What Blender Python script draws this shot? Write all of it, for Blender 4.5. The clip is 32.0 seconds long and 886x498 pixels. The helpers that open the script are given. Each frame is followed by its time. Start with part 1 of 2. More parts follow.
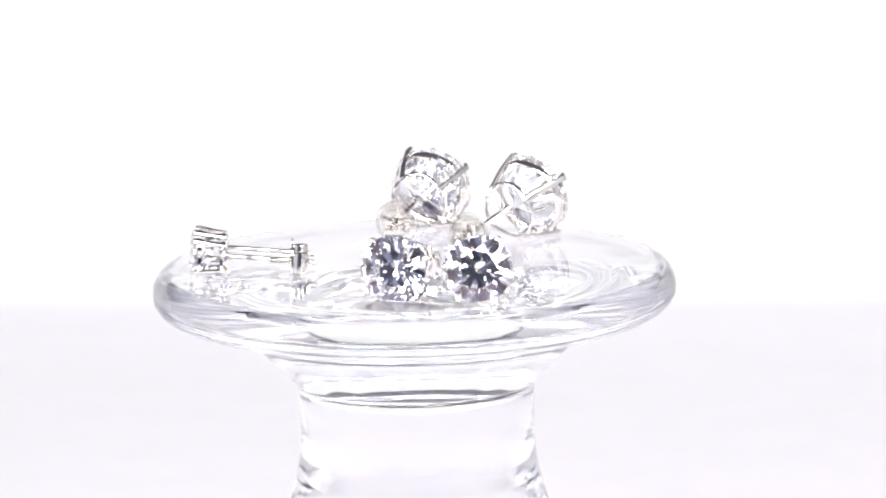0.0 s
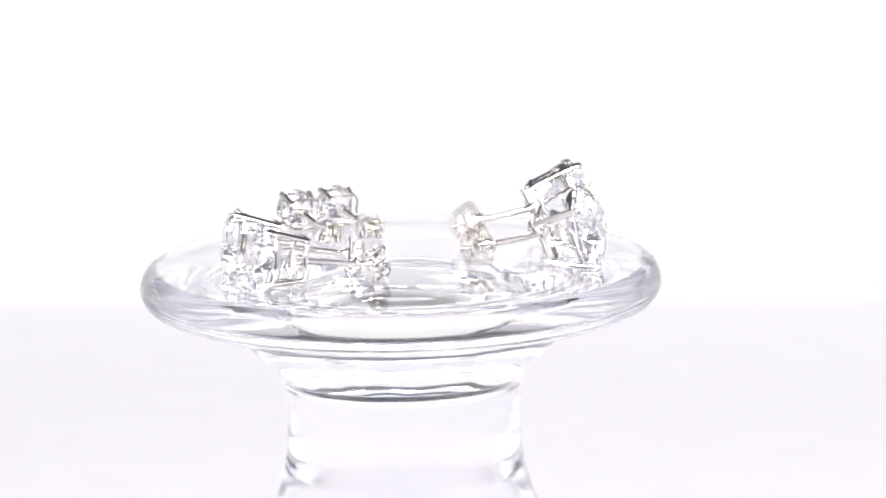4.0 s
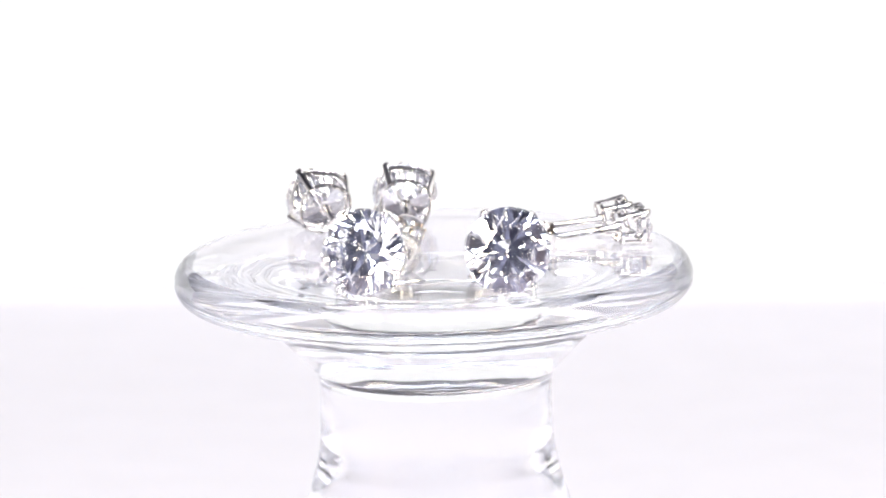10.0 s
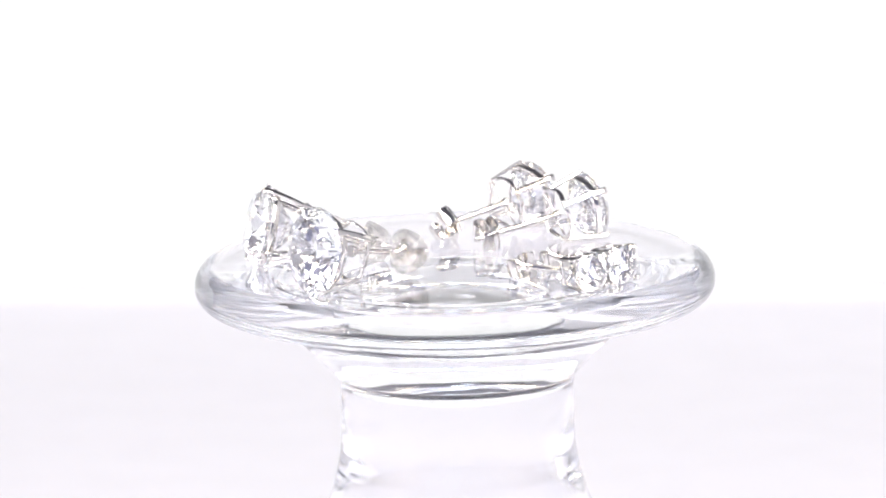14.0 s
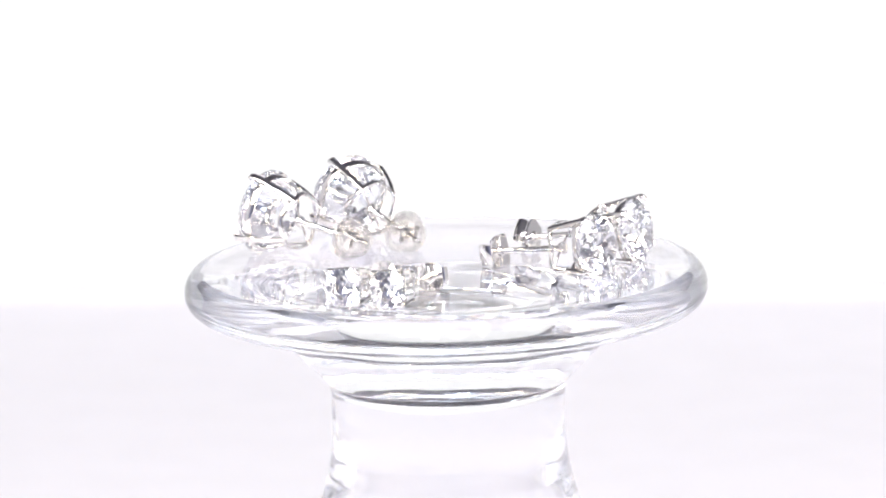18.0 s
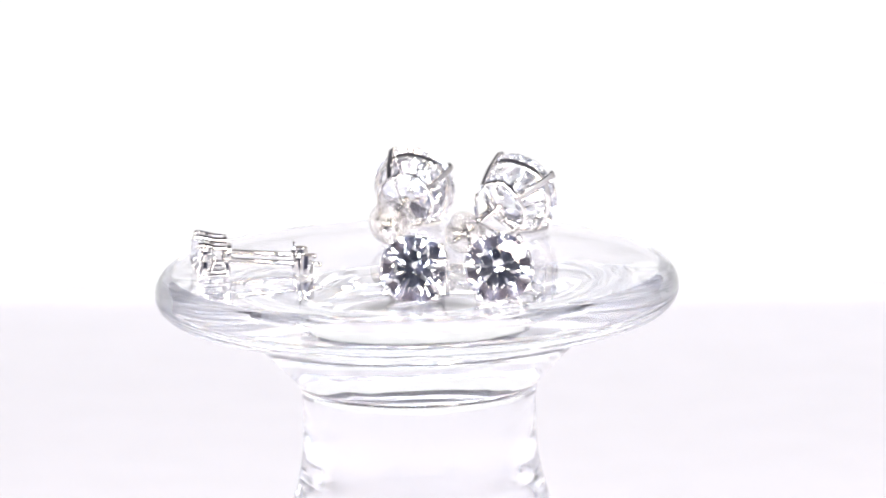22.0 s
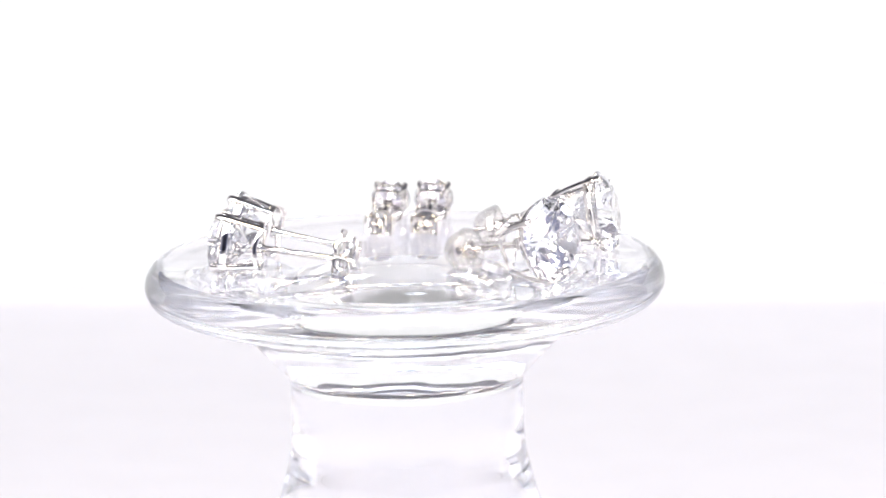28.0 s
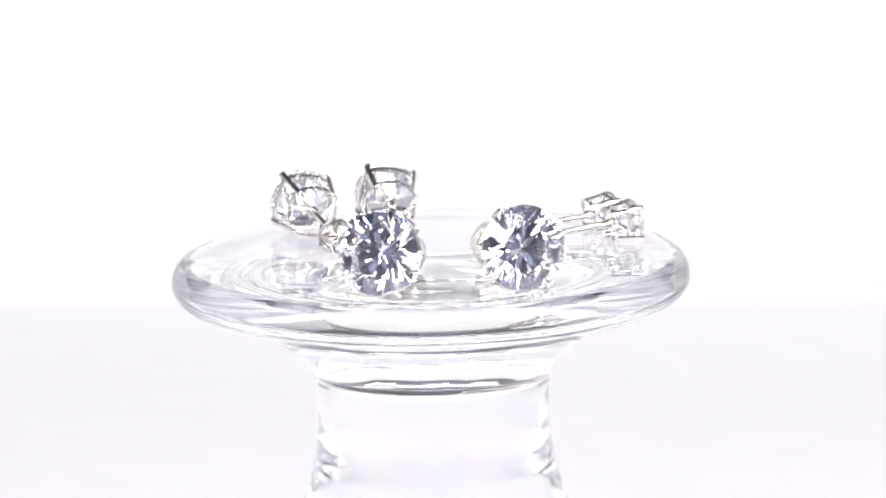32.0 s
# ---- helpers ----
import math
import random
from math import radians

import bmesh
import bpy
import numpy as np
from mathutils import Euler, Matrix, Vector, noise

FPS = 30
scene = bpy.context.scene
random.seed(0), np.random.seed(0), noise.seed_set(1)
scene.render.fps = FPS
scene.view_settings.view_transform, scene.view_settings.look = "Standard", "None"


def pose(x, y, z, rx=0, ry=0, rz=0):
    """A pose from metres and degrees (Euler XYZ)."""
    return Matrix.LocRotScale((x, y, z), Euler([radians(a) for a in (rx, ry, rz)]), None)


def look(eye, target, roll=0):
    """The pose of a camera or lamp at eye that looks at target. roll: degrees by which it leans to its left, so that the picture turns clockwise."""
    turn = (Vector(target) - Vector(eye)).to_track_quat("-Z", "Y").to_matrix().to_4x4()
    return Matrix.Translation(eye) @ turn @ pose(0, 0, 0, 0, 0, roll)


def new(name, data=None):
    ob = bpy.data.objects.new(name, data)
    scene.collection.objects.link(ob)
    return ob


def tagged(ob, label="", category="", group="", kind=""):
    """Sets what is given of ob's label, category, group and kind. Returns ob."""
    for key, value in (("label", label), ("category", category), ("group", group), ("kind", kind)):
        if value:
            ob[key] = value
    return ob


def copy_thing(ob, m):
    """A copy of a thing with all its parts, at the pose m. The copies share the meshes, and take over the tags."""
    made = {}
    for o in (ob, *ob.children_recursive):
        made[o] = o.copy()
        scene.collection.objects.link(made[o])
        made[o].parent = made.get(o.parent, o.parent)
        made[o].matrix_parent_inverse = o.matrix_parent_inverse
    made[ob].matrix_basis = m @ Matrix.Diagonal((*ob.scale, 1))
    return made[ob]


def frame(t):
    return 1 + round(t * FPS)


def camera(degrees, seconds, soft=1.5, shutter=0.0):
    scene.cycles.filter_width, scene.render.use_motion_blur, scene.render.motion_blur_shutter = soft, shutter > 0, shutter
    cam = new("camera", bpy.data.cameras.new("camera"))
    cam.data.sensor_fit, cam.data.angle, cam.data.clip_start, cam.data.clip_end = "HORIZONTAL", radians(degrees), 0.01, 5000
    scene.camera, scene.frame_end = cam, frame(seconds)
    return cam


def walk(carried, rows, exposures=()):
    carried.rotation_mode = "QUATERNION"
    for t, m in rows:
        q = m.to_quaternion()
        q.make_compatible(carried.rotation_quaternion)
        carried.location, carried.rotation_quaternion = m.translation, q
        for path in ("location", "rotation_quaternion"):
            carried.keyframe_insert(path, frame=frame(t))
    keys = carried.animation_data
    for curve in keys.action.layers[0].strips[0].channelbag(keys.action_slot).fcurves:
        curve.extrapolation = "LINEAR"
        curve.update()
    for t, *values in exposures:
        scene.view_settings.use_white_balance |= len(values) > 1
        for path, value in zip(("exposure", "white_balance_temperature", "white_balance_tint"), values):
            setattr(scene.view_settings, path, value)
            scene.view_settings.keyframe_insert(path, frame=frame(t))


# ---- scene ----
# Six stud earrings in three pairs lie on a glass pedestal dish that turns slowly inside a small white photo tent.
MM = 0.001
TURN = 16.107          # degrees a second, clockwise seen from above
CLIP = 32.0

cam = camera(9.409, CLIP, soft=1.8)
EYE, AIM = (0.0, -0.635, 0.13266), (0.00186, 0.0020, 0.00332)
cam.data.dof.use_dof, cam.data.dof.focus_distance, cam.data.dof.aperture_fstop = True, 0.636, 45.0
walk(cam, [(0.0, look(EYE, AIM, -1.179)), (CLIP, look(EYE, AIM, -1.179))])

# ---- light ----
world = bpy.data.worlds.new("dim_room")
scene.world = world
world.use_nodes = True
world.node_tree.nodes["Background"].inputs[0].default_value = (0.68, 0.73, 0.95, 1)
world.node_tree.nodes["Background"].inputs[1].default_value = 0.09
scene.view_settings.exposure = 0.0
# thick glass and cut stones pass light through many inner reflections
scene.cycles.max_bounces, scene.cycles.glossy_bounces, scene.cycles.transmission_bounces = 24, 24, 24
scene.cycles.sample_clamp_indirect = 0.0


def area_lamp(name, place, aim, sx, sy, watts, tint=(1.0, 0.98, 1.0)):
    data = bpy.data.lights.new(name, "AREA")
    data.shape, data.size, data.size_y, data.energy, data.color = "RECTANGLE", sx, sy, watts, tint
    lamp = new(name, data)
    lamp.matrix_world = look(place, aim)
    return lamp


TABLE_Z = -0.070
TENT_BACK, TENT_TOP, TENT_HALF, TENT_FRONT = 0.3145, 0.40, 0.36, -0.40
# three bars of square LED modules round the tent's front edge
# their alternating tints are put in for coloured sparkle in the stones
WARM, COOL = (1.0, 0.86, 0.62), (0.74, 0.85, 1.0)
for y, z in ((-0.37, 0.22), (-0.33, 0.32), (-0.25, 0.385)):
    for k in range(7):
        area_lamp("led_lamp", (-0.30 + 0.10 * k, y, z), (-0.09 + 0.03 * k, 0.03, -0.03), 0.05, 0.05, 0.172, (WARM, COOL)[k % 2])
# an unseen bar added under the roof to brighten the table
for k in range(6):
    area_lamp("led_lamp", (-0.30 + 0.12 * k, -0.17, 0.385), (-0.30 + 0.12 * k, 0.15, -0.07), 0.065, 0.05, 0.225)


# ---- materials ----
def material(name):
    m = bpy.data.materials.new(name)
    m.use_nodes = True
    nt = m.node_tree
    nt.nodes.clear()
    return m, nt, nt.nodes.new("ShaderNodeOutputMaterial")


def node(nt, kind, **values):
    n = nt.nodes.new(kind)
    for key, value in values.items():
        n.inputs[key.replace("_", " ")].default_value = value
    return n


def noise_bump(nt, scale, strength, distance, detail=4.0):
    co = nt.nodes.new("ShaderNodeTexCoord")
    tex = node(nt, "ShaderNodeTexNoise", Scale=scale, Detail=detail)
    bump = node(nt, "ShaderNodeBump", Strength=strength, Distance=distance)
    nt.links.new(co.outputs["Object"], tex.inputs["Vector"])
    nt.links.new(tex.outputs["Fac"], bump.inputs["Height"])
    return tex, bump


def painted(name, colour, rough, scale, spread=0.03, bump=0.15, depth=0.0002):
    m, nt, out = material(name)
    p = node(nt, "ShaderNodeBsdfPrincipled", Roughness=rough)
    tex, b = noise_bump(nt, scale, bump, depth)
    ramp = nt.nodes.new("ShaderNodeValToRGB")
    ramp.color_ramp.elements[0].position, ramp.color_ramp.elements[1].position = 0.3, 0.7
    ramp.color_ramp.elements[0].color = (*[c * (1 - spread) for c in colour], 1)
    ramp.color_ramp.elements[1].color = (*[min(1, c * (1 + spread)) for c in colour], 1)
    nt.links.new(tex.outputs["Fac"], ramp.inputs["Fac"])
    nt.links.new(ramp.outputs["Color"], p.inputs["Base Color"])
    nt.links.new(b.outputs["Normal"], p.inputs["Normal"])
    nt.links.new(p.outputs[0], out.inputs[0])
    return m


def polished_metal(name, colour, rough):
    m, nt, out = material(name)
    p = node(nt, "ShaderNodeBsdfPrincipled", Base_Color=(*colour, 1), Metallic=1.0)
    tex, b = noise_bump(nt, 700.0, 0.06, 0.00004, 3.0)
    fine, _ = noise_bump(nt, 4200.0, 0.0, 0.0001, 2.0)
    mapr = node(nt, "ShaderNodeMapRange", From_Min=0.3, From_Max=0.7, To_Min=rough * 0.6, To_Max=rough * 1.7)
    nt.links.new(fine.outputs["Fac"], mapr.inputs["Value"])
    nt.links.new(mapr.outputs["Result"], p.inputs["Roughness"])
    nt.links.new(b.outputs["Normal"], p.inputs["Normal"])
    nt.links.new(p.outputs[0], out.inputs[0])
    return m


def clear_glass(name, colour, ior, rough=0.0, ripple=0.0, scale=60.0):
    m, nt, out = material(name)
    g = node(nt, "ShaderNodeBsdfGlass", Color=(*colour, 1), Roughness=rough, IOR=ior)
    if ripple:
        _, b = noise_bump(nt, scale, ripple, 0.00025, 1.0)
        nt.links.new(b.outputs["Normal"], g.inputs["Normal"])
    nt.links.new(g.outputs[0], out.inputs[0])
    return m


def thin_rubber(name, colour, ior, rough, through_light):
    """Clear soft rubber: glassy skin, with part of the light passing straight through its thin walls."""
    m, nt, out = material(name)
    g = node(nt, "ShaderNodeBsdfGlass", Color=(*colour, 1), Roughness=rough, IOR=ior)
    d = node(nt, "ShaderNodeBsdfTransparent", Color=(0.995, 0.99, 0.985, 1))
    mix = node(nt, "ShaderNodeMixShader", Fac=through_light)
    nt.links.new(g.outputs[0], mix.inputs[1])
    nt.links.new(d.outputs[0], mix.inputs[2])
    nt.links.new(mix.outputs[0], out.inputs[0])
    return m


def film_stone(name, colour, ior, film, film_ior):
    """A cut stone; an added thin film stands in for its dispersion colours."""
    m, nt, out = material(name)
    p = node(nt, "ShaderNodeBsdfPrincipled", Base_Color=(*colour, 1), Roughness=0.0, IOR=ior, Transmission_Weight=1.0, Thin_Film_Thickness=film, Thin_Film_IOR=film_ior)
    nt.links.new(p.outputs[0], out.inputs[0])
    return m


# A surface that emits its own brightness instead of being lit by lamps.
def glowing(name, colour, strength):
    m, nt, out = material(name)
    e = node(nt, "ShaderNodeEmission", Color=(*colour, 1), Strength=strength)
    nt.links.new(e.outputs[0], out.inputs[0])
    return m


PAPER = painted("white_table_paper", (0.868, 0.854, 0.915), 0.6, 90.0, 0.012)
FABRIC = painted("white_tent_fabric", (0.50, 0.50, 0.53), 0.8, 160.0, 0.02)
ROOF = painted("dark_grey_panel", (0.09, 0.09, 0.11), 0.6, 40.0, 0.08)
PANEL = painted("grey_panel", (0.27, 0.27, 0.30), 0.7, 60.0, 0.05)
FLAP = painted("dark_grey_fabric", (0.20, 0.213, 0.325), 0.8, 120.0, 0.05)
ROOM = painted("dark_room_paint", (0.15, 0.16, 0.23), 0.7, 8.0, 0.15)
GLOW = glowing("glowing_backdrop", (1.0, 0.995, 1.0), 1.05)
SILVER = polished_metal("polished_silver", (0.85, 0.83, 0.805), 0.04)
GLASS = clear_glass("clear_pressed_glass", (0.982, 0.984, 0.990), 1.50, 0.0, 0.7, 130.0)
STONE = film_stone("cubic_zirconia", (0.955, 0.968, 1.0), 2.155, 470.0, 2.07)
RUBBER = thin_rubber("clear_silicone", (0.99, 0.985, 0.975), 1.41, 0.02, 0.62)


# ---- mesh tools (millimetres in, metres out) ----
def mesh_of(name, verts, faces, mat, smooth=True, edge=None, turn=True):
    me = bpy.data.meshes.new(name)
    me.from_pydata([tuple(c * MM for c in v) for v in verts], [], faces)
    if turn:
        bm = bmesh.new()
        bm.from_mesh(me)
        bmesh.ops.recalc_face_normals(bm, faces=bm.faces)
        bm.to_mesh(me)
        bm.free()
    me.materials.append(mat)
    for p in me.polygons:
        p.use_smooth = smooth
    if smooth and edge:
        me.set_sharp_from_angle(angle=radians(edge))
    return me


def join(*pieces):
    verts, faces = [], []
    for v, f in pieces:
        n = len(verts)
        verts += v
        faces += [tuple(i + n for i in face) for face in f]
    return verts, faces


def lathe(profile, seg):
    """A closed turned solid; the profile runs from axis to axis as (radius, height)."""
    verts, faces, rings = [], [], []
    for r, z in profile:
        if r < 1e-6:
            rings.append([len(verts)])
            verts.append((0, 0, z))
        else:
            rings.append(list(range(len(verts), len(verts) + seg)))
            verts += [(r * math.cos(2 * math.pi * k / seg), r * math.sin(2 * math.pi * k / seg), z) for k in range(seg)]
    for a, b in zip(rings, rings[1:]):
        for k in range(seg):
            q = (k + 1) % seg
            if len(a) == 1 and len(b) == 1:
                continue
            if len(a) == 1:
                faces.append((a[0], b[k], b[q]))
            elif len(b) == 1:
                faces.append((a[k], b[0], a[q]))
            else:
                faces.append((a[k], b[k], b[q], a[q]))
    return verts, faces


def tube(path, radii, seg=10, closed=False):
    """A round wire along a path, with rounded ends."""
    pts = [Vector(p) for p in path]
    if not hasattr(radii, "__len__"):
        radii = [radii] * len(pts)
    verts, faces, n = [], [], len(pts)
    side = None
    rings = []
    for i, p in enumerate(pts):
        a = pts[(i - 1) % n] if closed or i else p
        b = pts[(i + 1) % n] if closed or i < n - 1 else p
        d = (b - a).normalized()
        if side is None:
            side = d.orthogonal().normalized()
        side = (side - d * side.dot(d)).normalized()
        up = d.cross(side)
        rings.append(range(len(verts), len(verts) + seg))
        for k in range(seg):
            w = 2 * math.pi * k / seg
            verts.append(tuple(p + (side * math.cos(w) + up * math.sin(w)) * radii[i]))
    pairs = list(zip(rings, rings[1:])) + ([(rings[-1], rings[0])] if closed else [])
    for a, b in pairs:
        for k in range(seg):
            q = (k + 1) % seg
            faces.append((a[k], b[k], b[q], a[q]))
    if not closed:
        for ring, p, inner in ((rings[0], pts[0], pts[1]), (rings[-1], pts[-1], pts[-2])):
            out = (p - inner).normalized() * radii[0 if ring is rings[0] else -1] * 0.6
            verts.append(tuple(p + out))
            tip = len(verts) - 1
            for k in range(seg):
                faces.append((ring[k], ring[(k + 1) % seg], tip))
    return verts, faces


def ball(centre, r, seg=12, rows=8, squash=1.0):
    v, f = lathe([(r * math.sin(math.pi * i / rows) if 0 < i < rows else 0, r * squash * math.cos(math.pi * i / rows)) for i in range(rows + 1)], seg)
    return [(x + centre[0], y + centre[1], z + centre[2]) for x, y, z in v], f


def smooth_line(points, steps=6):
    """A rounded line through the given points (Catmull-Rom)."""
    pts = [Vector(p) for p in points]
    out = []
    for i in range(len(pts) - 1):
        p0, p1, p2, p3 = pts[max(i - 1, 0)], pts[i], pts[i + 1], pts[min(i + 2, len(pts) - 1)]
        for k in range(steps):
            t = k / steps
            out.append(0.5 * ((2 * p1) + (p2 - p0) * t + (2 * p0 - 5 * p1 + 4 * p2 - p3) * t * t + (3 * p1 - p0 - 3 * p2 + p3) * t ** 3))
    return out + [pts[-1]]


def part(name, pieces, mat, parent, label="", smooth=True, edge=None):
    ob = new(name, mesh_of(name, *pieces, mat, smooth, edge))
    ob.parent = parent
    return tagged(ob, label) if label else ob


# ---- the place: table, backdrop, tent, dim room ----
def box_mesh(name, lo, hi, mat):
    (a, b, c), (d, e, f) = lo, hi
    v = [(a, b, c), (d, b, c), (d, e, c), (a, e, c), (a, b, f), (d, b, f), (d, e, f), (a, e, f)]
    v = [tuple(x / MM for x in p) for p in v]
    return mesh_of(name, v, [(0, 3, 2, 1), (4, 5, 6, 7), (0, 1, 5, 4), (1, 2, 6, 5), (2, 3, 7, 6), (3, 0, 4, 7)], mat, smooth=False)


def structure(name, lo, hi, mat, label):
    return tagged(new(name, box_mesh(name, lo, hi, mat)), label, "", "", "structure")


def sweep():
    """White paper on the table that curves up a little where it meets the backdrop."""
    r, n = 0.002, 8
    line = [(-1.25, TABLE_Z), (TENT_BACK - r, TABLE_Z)]
    line += [(TENT_BACK - r + r * math.sin(k / n * math.pi / 2), TABLE_Z + r - r * math.cos(k / n * math.pi / 2)) for k in range(1, n + 1)]
    line += [(TENT_BACK, TABLE_Z + 0.0021)]
    back = [(y + 0.003, z) if z > TABLE_Z else (y + 0.003, z - 0.003) for y, z in reversed(line)]
    back[-1] = (-1.25, TABLE_Z - 0.003)
    ring = line + back
    verts, faces, m = [], [], len(ring)
    for x in (-0.9, 0.9):
        verts += [(x / MM, y / MM, z / MM) for y, z in ring]
    for k in range(m):
        q = (k + 1) % m
        faces.append((k, q, q + m, k + m))
    faces += [tuple(range(m)), tuple(range(2 * m - 1, m - 1, -1))]
    ob = new("floor", mesh_of("floor", verts, faces, PAPER, True, 40))
    return tagged(ob, "white matt paper table top with a faint lavender cast", "", "", "structure")


sweep().rotation_euler.z = radians(-4.4)
# The white backdrop's brightness is put in as an even glow of the panel.
structure("backdrop", (-0.55, TENT_BACK + 0.004, TABLE_Z + 0.001), (0.55, TENT_BACK + 0.010, 0.10), GLOW, "bright white backdrop panel behind the table, given its own glow").rotation_euler.z = radians(-4.4)
structure("wall_back", (-0.55, TENT_BACK + 0.012, 0.102), (0.55, TENT_BACK + 0.018, TENT_TOP), ROOF, "grey upper back panel of the photo tent").rotation_euler.z = radians(-4.4)
HOLE, LINTEL = 0.12, 0.25
structure("wall_east", (TENT_HALF, TENT_FRONT, TABLE_Z + 0.001), (TENT_HALF + 0.006, TENT_BACK - 0.02, TENT_TOP), FABRIC, "white fabric side of the photo tent")
structure("wall_west", (-TENT_HALF - 0.006, TENT_FRONT, TABLE_Z + 0.001), (-TENT_HALF, TENT_BACK - 0.02, TENT_TOP), FABRIC, "white fabric side of the photo tent")
LED_EDGE = -0.12
structure("ceiling_front", (-TENT_HALF - 0.006, TENT_FRONT, TENT_TOP + 0.001), (TENT_HALF + 0.006, LED_EDGE, TENT_TOP + 0.006), PANEL, "grey roof panel of the photo tent round the lamps")
structure("ceiling_back", (-TENT_HALF - 0.006, LED_EDGE, TENT_TOP + 0.001), (TENT_HALF + 0.006, TENT_BACK + 0.012, TENT_TOP + 0.006), ROOF, "dark grey roof panel of the photo tent")
structure("wall_front_east", (HOLE, TENT_FRONT - 0.006, TABLE_Z + 0.001), (TENT_HALF, TENT_FRONT, TENT_TOP), FLAP, "dark grey front flap of the photo tent")
structure("wall_front_west", (-TENT_HALF, TENT_FRONT - 0.006, TABLE_Z + 0.001), (-HOLE, TENT_FRONT, TENT_TOP), FLAP, "dark grey front flap of the photo tent")
structure("wall_front_top", (-HOLE, TENT_FRONT - 0.006, LINTEL), (HOLE, TENT_FRONT, TENT_TOP), FLAP, "dark grey strip over the tent's opening")
structure("wall_room", (-0.93, -1.30, TABLE_Z - 0.05), (0.93, -1.24, 1.2), ROOM, "dark wall of the dim room")


# ---- the glass pedestal ----
DISH_X, DISH_Y = -1.68, -2.86


def quarter(r0, z0, r1, z1, bend, flat_first, n=8):
    """A quarter of a rounded curve from one point of the profile to the next; it leaves level or upright."""
    out = []
    for k in range(n + 1):
        t = math.pi / 2 * k / n
        up, along = math.sin(t) ** bend, 1 - math.cos(t) ** bend
        out.append((r0 + (r1 - r0) * (up if flat_first else along), z0 + (z1 - z0) * (along if flat_first else up), 0))
    return out


def glass_pedestal():
    nose = -0.3
    # rounded rim, level underside, a trumpet flare down to the neck, then a solid baluster stem and a round foot
    outer = [(0, 2.4, 0), (10, 2.4, 0), (20, 2.4, 0), (26, 2.4, 0)] + quarter(29.2, 2.4, 31.42, nose, 1.0, True) + quarter(31.42, nose, 28.4, -2.9, 1.0, False)[1:]
    outer += [(26.0, -3.1, 0), (23.6, -3.75, 0), (21.2, -5.05, 0), (19.1, -6.85, 0), (17.2, -8.75, 0), (15.4, -10.6, 0), (14.65, -11.4, 0), (14.32, -12.0, 0), (14.16, -12.8, 0), (14.12, -14.4, 0)]
    outer += [(14.1, -18.0, 0), (14.4, -21.5, 0), (15.2, -25, 0), (16.1, -28, 0), (17.0, -31.5, 0), (17.4, -35.5, 0), (16.8, -40, 0), (15.0, -45.5, 0), (13.2, -51, 0), (13.0, -56, 0), (15.4, -61, 0), (20.0, -65, 0), (24.5, -67.2, 0), (26.3, -68.2, 0), (26.6, -69.2, 0), (25.8, -70.0, 0)]
    inner = [(24.4, -70.0, 0), (22.6, -69.6, 0), (18.5, -69.1, 0), (12.0, -68.7, 0), (6.0, -68.5, 0), (2.4, -68.42, 0), (0, -68.4, 0)]
    out_line = [(max(p.x, 0.0), p.y) for p in smooth_line(outer, 5)]
    in_line = [(max(p.x, 0.0), p.y) for p in smooth_line(inner, 5)]
    out_line[0], in_line[-1] = (0.0, out_line[0][1]), (0.0, in_line[-1][1])
    cut_out = [next(i for i, p in enumerate(out_line) if p[1] < z) for z in (-14.2, -61.5)]
    ped = tagged(new("glass_pedestal"), "clear glass pedestal dish with thick rounded rim and solid stem", "stand")
    for name, shells in (("dish", (out_line[:cut_out[0] + 1],)),
                         ("stem", (out_line[cut_out[0]:cut_out[1] + 1],)),
                         ("foot", (out_line[cut_out[1]:] + in_line,))):
        ob = new(name, mesh_of(name, *join(*[lathe(line, 128) for line in shells]), GLASS, True, 60, False))
        ob.parent = ped
    return ped


# ---- the earrings; each faces local +z, its four prong tips in the plane z = 0 ----
def brilliant(r, gz):
    """A round brilliant cut: table, stars, kites, girdle and pavilion."""
    hc, g, hp, rt, rm, rp = 0.30 * r, 0.05 * r, 0.86 * r, 0.57, 0.765, 0.24
    pts = []
    c = math.cos(math.pi / 8)
    for k in range(8):
        a, b = k * math.pi / 4, (k + 0.5) * math.pi / 4
        pts.append((rt * r * math.cos(a), rt * r * math.sin(a), gz + g / 2 + hc))
        pts.append((rm * r * math.cos(b), rm * r * math.sin(b), gz + g / 2 + hc * (1 - rm * c) / (1 - rt)))
        pts.append((rp * r * math.cos(b), rp * r * math.sin(b), gz - g / 2 - hp * (1 - rp * c)))
    for k in range(32):
        a = k * math.pi / 16
        pts.append((r * math.cos(a), r * math.sin(a), gz + g / 2))
        pts.append((r * math.cos(a), r * math.sin(a), gz - g / 2))
    pts.append((0, 0, gz - g / 2 - hp))
    bm = bmesh.new()
    for p in pts:
        bm.verts.new(p)
    bmesh.ops.convex_hull(bm, input=bm.verts)
    bmesh.ops.dissolve_limit(bm, angle_limit=radians(0.6), verts=bm.verts, edges=bm.edges)
    bm.verts.index_update()
    out = [tuple(v.co) for v in bm.verts], [tuple(v.index for v in f.verts) for f in bm.faces]
    bm.free()
    return out


def ring_path(r, z, n=40):
    return [(r * math.cos(2 * math.pi * k / n), r * math.sin(2 * math.pi * k / n), z) for k in range(n)]


def section(n=16, power=6.0):
    """A rounded square, half-width one."""
    out = []
    for k in range(n):
        w = 2 * math.pi * (k + 0.5) / n
        c, q = math.cos(w), math.sin(w)
        rad = (abs(c) ** power + abs(q) ** power) ** (-1 / power)
        out.append((c * rad, q * rad))
    return out


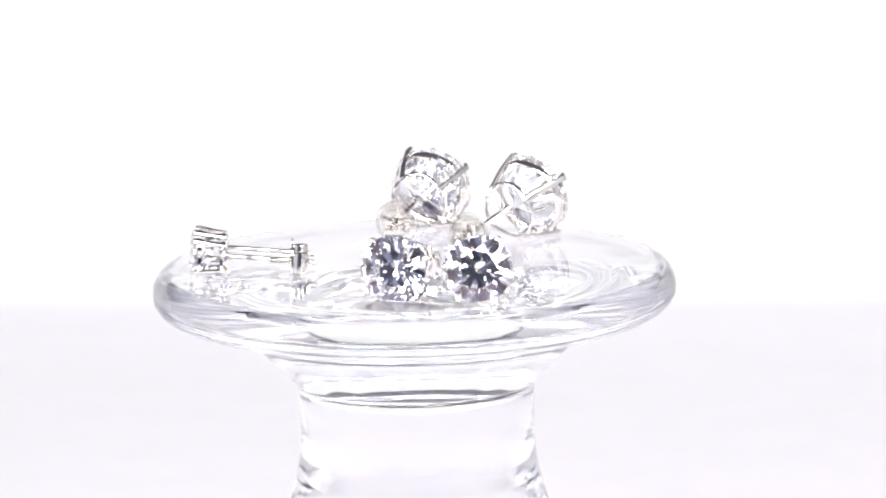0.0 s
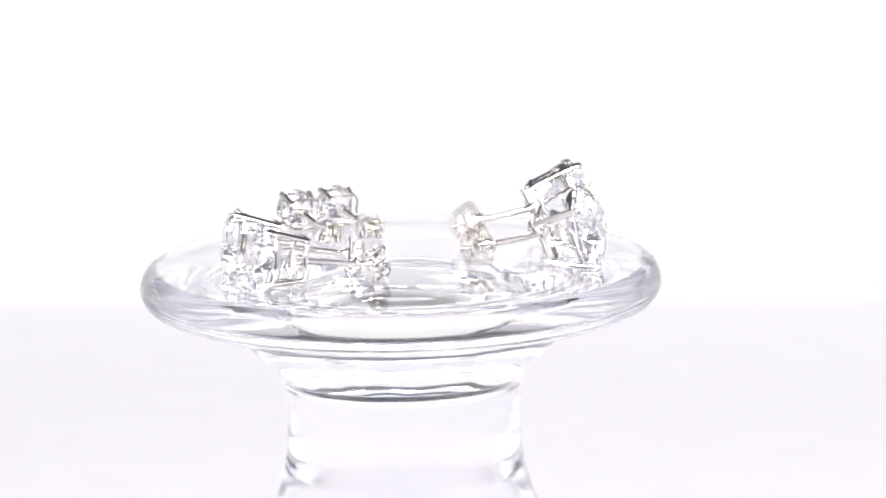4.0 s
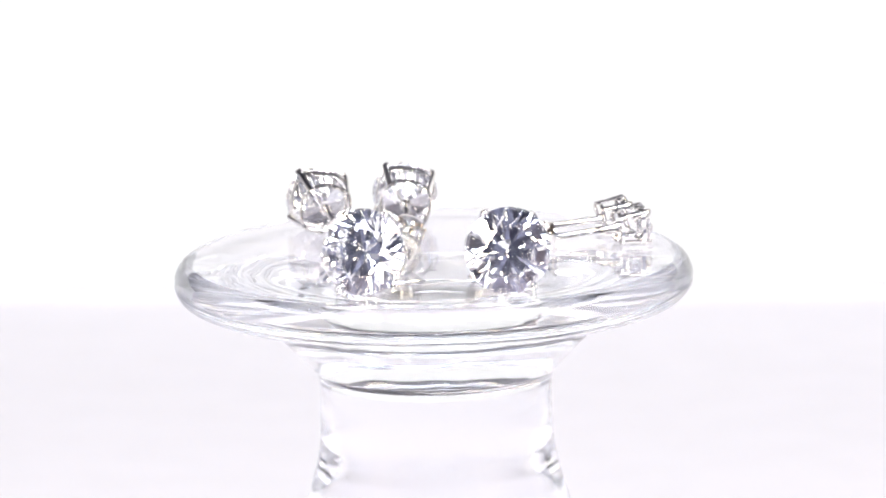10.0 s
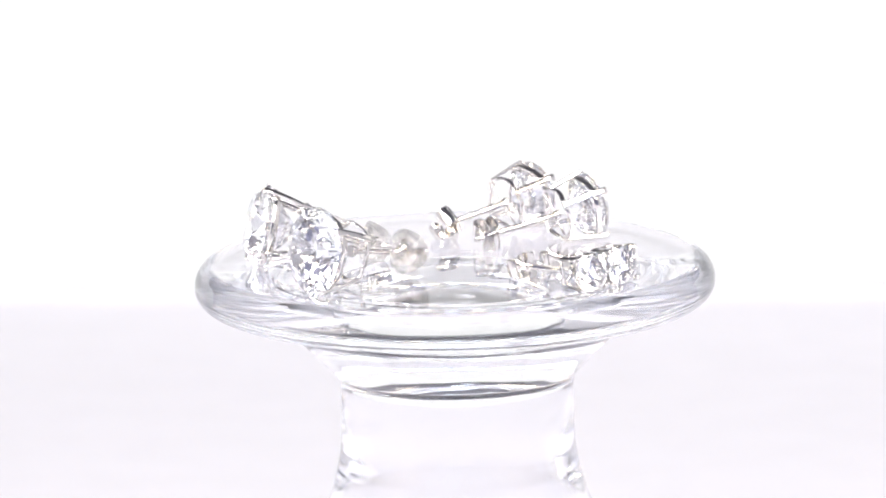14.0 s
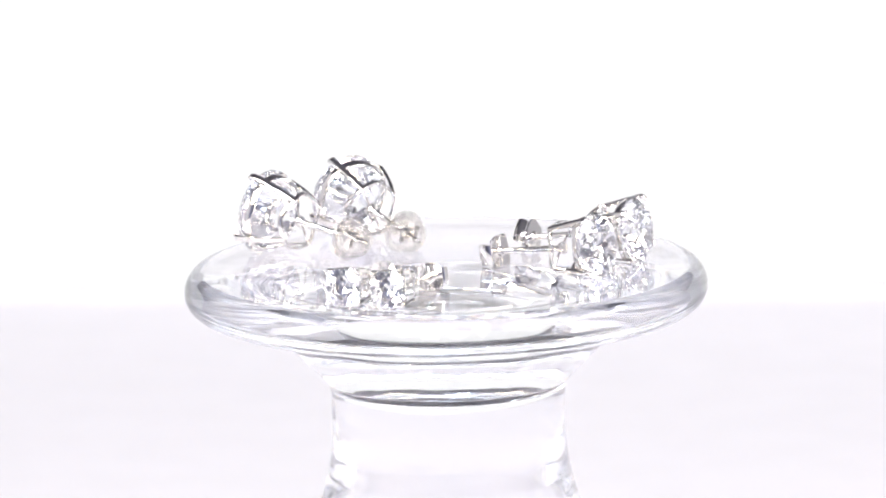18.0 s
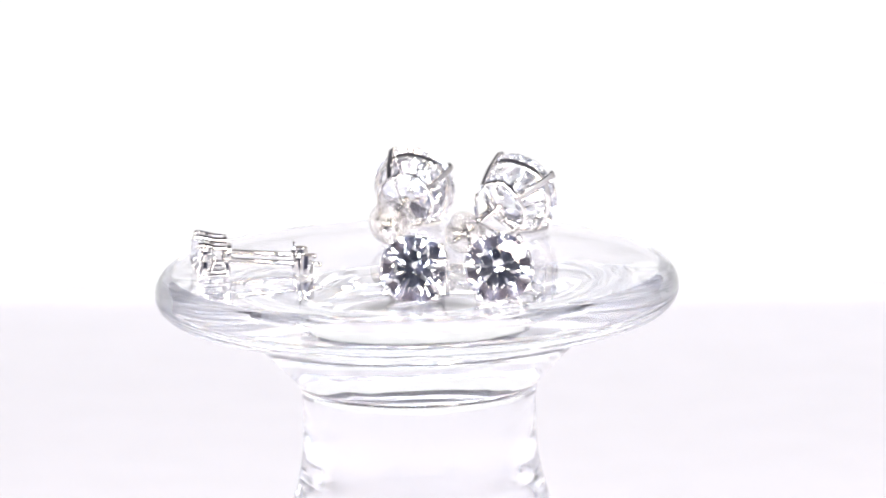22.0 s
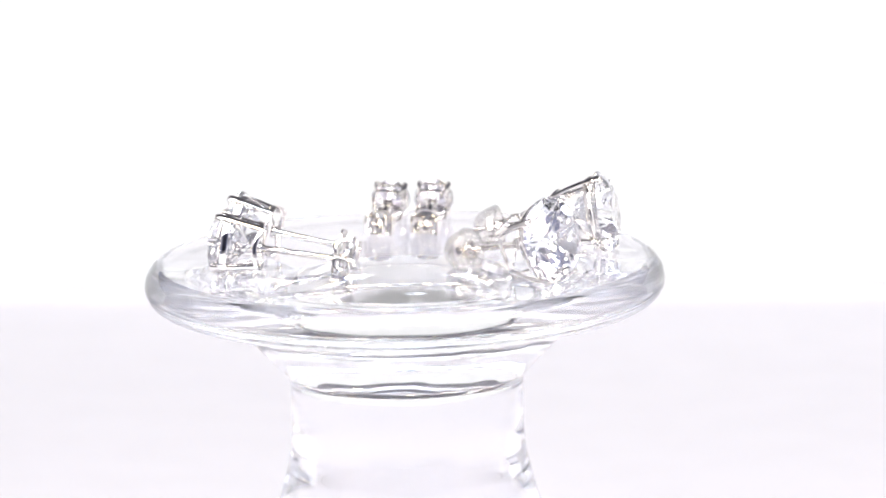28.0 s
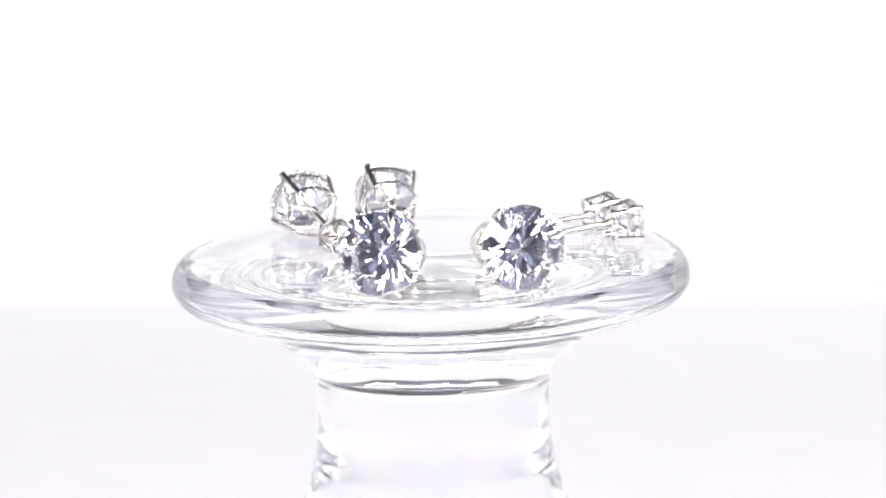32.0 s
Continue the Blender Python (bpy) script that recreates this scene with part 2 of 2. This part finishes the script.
def bar(path, across, half_w, half_t, closed=False):
    """A flat bar along a path; across gives the direction of its width at each step, half_t may vary."""
    pts = [Vector(p) for p in path]
    n, ring, verts, faces = len(pts), section(), [], []
    m = len(ring)
    for i, p in enumerate(pts):
        q0 = pts[(i - 1) % n] if closed or i else p
        q1 = pts[(i + 1) % n] if closed or i < n - 1 else p
        d = (q1 - q0).normalized()
        wide = Vector(across[i])
        wide = (wide - d * wide.dot(d)).normalized()
        thin = d.cross(wide)
        verts += [tuple(p + wide * half_w * c + thin * half_t * q) for c, q in ring]
    for i in range(n if closed else n - 1):
        a, b = m * i, m * ((i + 1) % n)
        for k in range(m):
            q = (k + 1) % m
            faces.append((a + k, b + k, b + q, a + q))
    if not closed:
        faces += [tuple(range(m)), tuple(range(m * n - 1, m * n - m - 1, -1))]
    return verts, faces


def wing(side, z, width, size, roll=1.55):
    """One wing of a butterfly clutch: a round-lobed tongue of sheet that curls back on itself towards the post."""
    n, th = 40, 0.15
    flat, rad = 0.27 * size, 0.35 * size
    total = flat + rad * math.pi * roll
    verts, faces, x, zz, a = [], [], 0.42, z, 0.0
    step = total / n
    for i in range(n + 1):
        u = i / n
        w = width / 2 * (0.55 + 0.45 * math.sin(math.pi * min(1.0, u * 0.92 + 0.06)) ** 0.75)
        if i == n:
            w *= 0.6
        nx, nz = math.sin(a), -math.cos(a)
        for off in (0.0, th):
            px, pz = x + nx * -off, zz + nz * off
            for v in (-1.0, -0.5, 0.0, 0.5, 1.0):
                bow = 0.03 * size * v * v
                verts.append((side * (px - nx * bow), v * w, pz + nz * bow))
        if i:
            p, q = 10 * (i - 1), 10 * i
            for k in range(4):
                faces += [(p + k, p + k + 1, q + k + 1, q + k), (p + 5 + k, q + 5 + k, q + 6 + k, p + 6 + k)]
            faces += [(p, q, q + 5, p + 5), (p + 4, p + 9, q + 9, q + 4)]
        if u * total > flat:
            a += step / (rad * (1.0 - 0.22 * max(0.0, u - 0.5)))
        x += step * math.cos(a)
        zz -= step * math.sin(a)
    for k in range(4):
        faces += [(k, k + 5, k + 6, k + 1), (10 * n + k, 10 * n + k + 1, 10 * n + k + 6, 10 * n + k + 5)]
    return verts, faces


def plate_piece(z, half_x, half_y, th):
    """A thin plate with rounded corners and a slight saddle, with its collar for the post."""
    n, verts, faces = 28, [], []
    for k in range(n):
        w = 2 * math.pi * k / n
        c, q = math.cos(w), math.sin(w)
        x = half_x * math.copysign(abs(c) ** 0.6, c)
        y = half_y * math.copysign(abs(q) ** 0.6, q)
        dz = 0.16 * abs(y / half_y) ** 3
        verts += [(x, y, z + dz), (x, y, z + dz - th)]
    for k in range(n):
        q = (k + 1) % n
        faces.append((2 * k, 2 * q, 2 * q + 1, 2 * k + 1))
    verts += [(0, 0, z + 0.02), (0, 0, z - th)]
    for k in range(n):
        q = (k + 1) % n
        faces += [(2 * n, 2 * k, 2 * q), (2 * n + 1, 2 * q + 1, 2 * k + 1)]
    return verts, faces


def butterfly_clutch(earring, z, size, turn):
    plate = part("clutch", join(plate_piece(z, size * 0.62, size * 0.7, 0.2),
                                lathe([(0.40, z + 0.34), (0.60, z + 0.28), (0.74, z + 0.0), (0.40, z + 0.0), (0.40, z + 0.34)], 20)), SILVER, earring, "silver butterfly clutch pushed onto the post", edge=35)
    for side in (1, -1):
        part("wing", wing(side, z - 0.05, size * 0.85, size), SILVER, plate, edge=35)
    plate.rotation_euler.z = radians(turn)
    return plate


def silicone_clutch(earring, z):
    outer = [(0, z + 1.9), (0.85, z + 1.9), (1.1, z + 1.6), (1.25, z + 1.2), (2.3, z + 1.1), (2.62, z + 0.95), (2.75, z + 0.6), (2.68, z + 0.2), (2.45, z - 0.5), (2.1, z - 1.3), (1.6, z - 1.95), (0.9, z - 2.3), (0, z - 2.4)]
    hollow = [(0, z - 2.1), (0.8, z - 2.03), (1.4, z - 1.75), (1.85, z - 1.2), (2.2, z - 0.45), (2.4, z + 0.2), (2.4, z + 0.5), (2.1, z + 0.75), (1.15, z + 0.85), (0, z + 0.9)]
    cap = new("clutch", mesh_of("clutch", *join(lathe(outer, 40), lathe(hollow, 40)), RUBBER, True, 60, False))
    cap.parent = earring
    tagged(cap, "clear silicone disc clutch with a metal core")
    core = join(lathe([(0.43, z + 1.7), (0.8, z + 1.7), (0.8, z + 0.2), (0.62, z - 0.4), (0.43, z - 0.4), (0.43, z + 1.7)], 18),
                plate_piece(z + 0.75, 0.85, 1.15, 0.12), wing(1, z + 0.5, 1.6, 2.0), wing(-1, z + 0.5, 1.6, 2.0))
    part("core", core, SILVER, cap, "polished metal core inside the clutch", edge=35)
    cap.rotation_euler.z = radians(-60)
    return cap


def stud_earring(size, label, group):
    """size: large, medium or small. Girdle radius, tip radius, base depth, base radius, wire, clutch depth, post end."""
    r, tip, zb, rb, wire, zc, ze = {"large": (5.12, 5.35, -6.1, 3.4, 0.39, -14.2, -16.6), "medium": (4.05, 4.27, -5.3, 3.3, 0.37, -14.1, -16.6),
                                    "small": (2.45, 2.65, -3.6, 2.25, 0.29, -11.8, -14.6)}[size]
    gz = -0.12 * r
    e = tagged(new("stud_earring"), label, "earring", group)
    part("stone", brilliant(r, gz), STONE, e, "clear round brilliant-cut stone", smooth=False)
    for k in range(4):
        a = k * math.pi / 2
        ca, sa = math.cos(a), math.sin(a)
        line = smooth_line([(rb * ca, rb * sa, zb - wire * 0.6), ((rb + 0.66 * (r - rb)) * ca, (rb + 0.66 * (r - rb)) * sa, zb * 0.60), ((r + 0.28) * ca, (r + 0.28) * sa, gz - 0.1), (tip * ca, tip * sa, 0.0)], 5)
        # each prong is a flat bar that ends in a pair of small beads
        pieces = [bar(line, [(-sa, ca, 0)] * len(line), wire * 0.98, wire * 0.62)]
        for side in (-0.6, 0.6):
            off = Vector((-sa, ca, 0)) * wire * side
            pieces.append(ball(((tip - 0.10) * ca + off.x, (tip - 0.10) * sa + off.y, 0.06), wire * 0.74, 12, 8))
        part("prong", join(*pieces), SILVER, e, edge=50)
    # the base ring rises a little between the prongs; the gallery is a flat band just behind the stone's girdle
    n = 64
    arch = [0.10 * r * math.sin(2 * (2 * math.pi * k / n)) ** 2 for k in range(n)]
    slope = (r - rb) / (gz - zb)
    # between the prongs the bands run a little straighter, most of all on the small pair
    flat = {"large": 0.04, "medium": 0.09, "small": 0.20}[size]
    pull = [1 - flat * math.sin(4 * math.pi * k / n) ** 2 for k in range(n)]
    base = [((rb + slope * up) * pull[k] * math.cos(2 * math.pi * k / n), (rb + slope * up) * pull[k] * math.sin(2 * math.pi * k / n), zb + up) for k, up in enumerate(arch)]
    part("base_ring", bar(base, [(slope * math.cos(2 * math.pi * k / n), slope * math.sin(2 * math.pi * k / n), 1) for k in range(n)], wire * 0.72, wire * 0.5, True), SILVER, e, edge=50)
    zr = gz - 0.20 * r
    rr = rb + (r + 0.28 - rb) * (zr - zb) / (gz - zb) - wire * 0.9
    rail = [(x * q, y * q, z) for (x, y, z), q in zip(ring_path(rr, zr, n), pull)]
    part("gallery_ring", bar(rail, [(slope * x / rr, slope * y / rr, 1) for x, y, _ in rail], wire * 1.05, wire * 0.45, True), SILVER, e, edge=50)
    part("bridge", tube([(-rb, 0, zb), (-rb * 0.4, 0, zb - 0.08), (rb * 0.4, 0, zb - 0.08), (rb, 0, zb)], wire * 0.42, 10), SILVER, e)
    part("post", lathe([(0, zb + 0.3), (0.75, zb + 0.3), (0.72, zb - 0.15), (0.38, zb - 0.45), (0.36, ze + 1.6), (0.30, ze + 1.35), (0.30, ze + 1.0), (0.36, ze + 0.75), (0.34, ze + 0.25), (0.2, ze), (0, ze)], 16), SILVER, e, edge=50)
    if size == "large":
        silicone_clutch(e, zc)
    else:
        butterfly_clutch(e, zc, *((2.9, 76) if size == "medium" else (2.5, -40)))
    return e


def lie(size, x, y, yaw, pitch, roll):
    """The pose on the dish of an earring whose lowest prong touches the glass: place of its prong plane, where it faces, its roll."""
    tip, ballr = {"large": (5.35, 0.46), "medium": (4.27, 0.42), "small": (2.65, 0.33)}[size]
    low = max(abs(math.sin(radians(roll))), abs(math.cos(radians(roll))))
    z = 2.4 + ballr + tip * low * math.cos(radians(pitch))
    a, p = radians(yaw), radians(pitch)
    face = Vector((math.cos(a) * math.cos(p), math.sin(a) * math.cos(p), math.sin(p)))
    right = face.cross(Vector((0, 0, 1))).normalized() * -1
    up = face.cross(right)
    if up.z < 0:
        up, right = -up, -right
    right = up.cross(face)
    m = Matrix((right, up, face)).transposed().to_4x4()
    return Matrix.Translation((x * MM, y * MM, z * MM)) @ m @ pose(0, 0, 0, 0, 0, roll)


# where each earring lies on the dish, in the dish's turning space at its first position
LARGE_A = lie("large", 13.5, 15.46, 52.0, 12.0, 60.8)
LARGE_B = lie("large", 0.82, 21.55, 71.0, 8.5, 60.2)
LARGE_B_ROLLED = lie("large", -2.6, 21.8, 81.5, 8.4, 31.3)
MEDIUM_A = lie("medium", 5.78, -24.94, -96.3, 8.0, 55.0)
MEDIUM_B = lie("medium", -5.25, -23.58, 252.0, 9.0, 56.5)
MEDIUM_B_ROLLED = lie("medium", -4.0, -23.15, 256.6, 8.2, 38.5)
SMALL_A = lie("small", -28.0, 0.45, 176.0, 4.5, 47.5)
SMALL_B = lie("small", -27.8, -4.95, 174.5, 4.0, 48.0)

pedestal = glass_pedestal()
large_a = stud_earring("large", "large silver stud earring, round clear stone, clear silicone disc clutch", "large pair of stud earrings")
large_b = copy_thing(large_a, LARGE_B)
tagged(large_b, "large silver stud earring that rocks on the glass dish")
medium_a = stud_earring("medium", "medium silver stud earring, round clear stone, butterfly clutch, on glass", "medium pair of stud earrings")
medium_b = copy_thing(medium_a, MEDIUM_B)
# its clutch sits at another turn round the post than that of its twin
for piece in medium_b.children:
    if piece.name.startswith("clutch"):
        piece.rotation_euler.z = radians(145)
small_a = stud_earring("small", "small silver stud earring, round clear stone, near the dish's rim", "small pair of stud earrings")
small_b = copy_thing(small_a, SMALL_B)


def motions():
    """Everything on the turning stand goes round one upright axis; two earrings also rock on their clutch edge."""
    steps = [0.5 * k for k in range(int(CLIP * 2) + 1)]

    def spun(t, m):
        return Matrix.Rotation(radians(-TURN * t), 4, "Z") @ m

    def rocking(states):
        """states: (seconds, pose) where it lies still from then on; a rock takes a tenth of a second."""
        times = sorted(set(steps + [t + d for t, _ in states[1:] for d in (0.0, 0.1)]))
        rows = []
        for t in times:
            now = states[0][1]
            for start, m in states[1:]:
                if t > start + 0.01:
                    now = m
            rows.append((t, spun(t, now)))
        return rows

    base = Matrix.Translation((DISH_X * MM, DISH_Y * MM, 0))
    walk(pedestal, [(t, spun(t, base)) for t in steps])
    for thing, m in ((large_a, LARGE_A), (medium_a, MEDIUM_A), (small_a, SMALL_A), (small_b, SMALL_B)):
        walk(thing, [(t, spun(t, m)) for t in steps])
    walk(large_b, rocking([(0.0, LARGE_B), (1.7, LARGE_B_ROLLED), (14.4, LARGE_B), (24.5, LARGE_B_ROLLED)]))
    walk(medium_b, rocking([(0.0, MEDIUM_B_ROLLED), (2.4, MEDIUM_B), (15.5, MEDIUM_B_ROLLED), (24.2, MEDIUM_B)]))


motions()
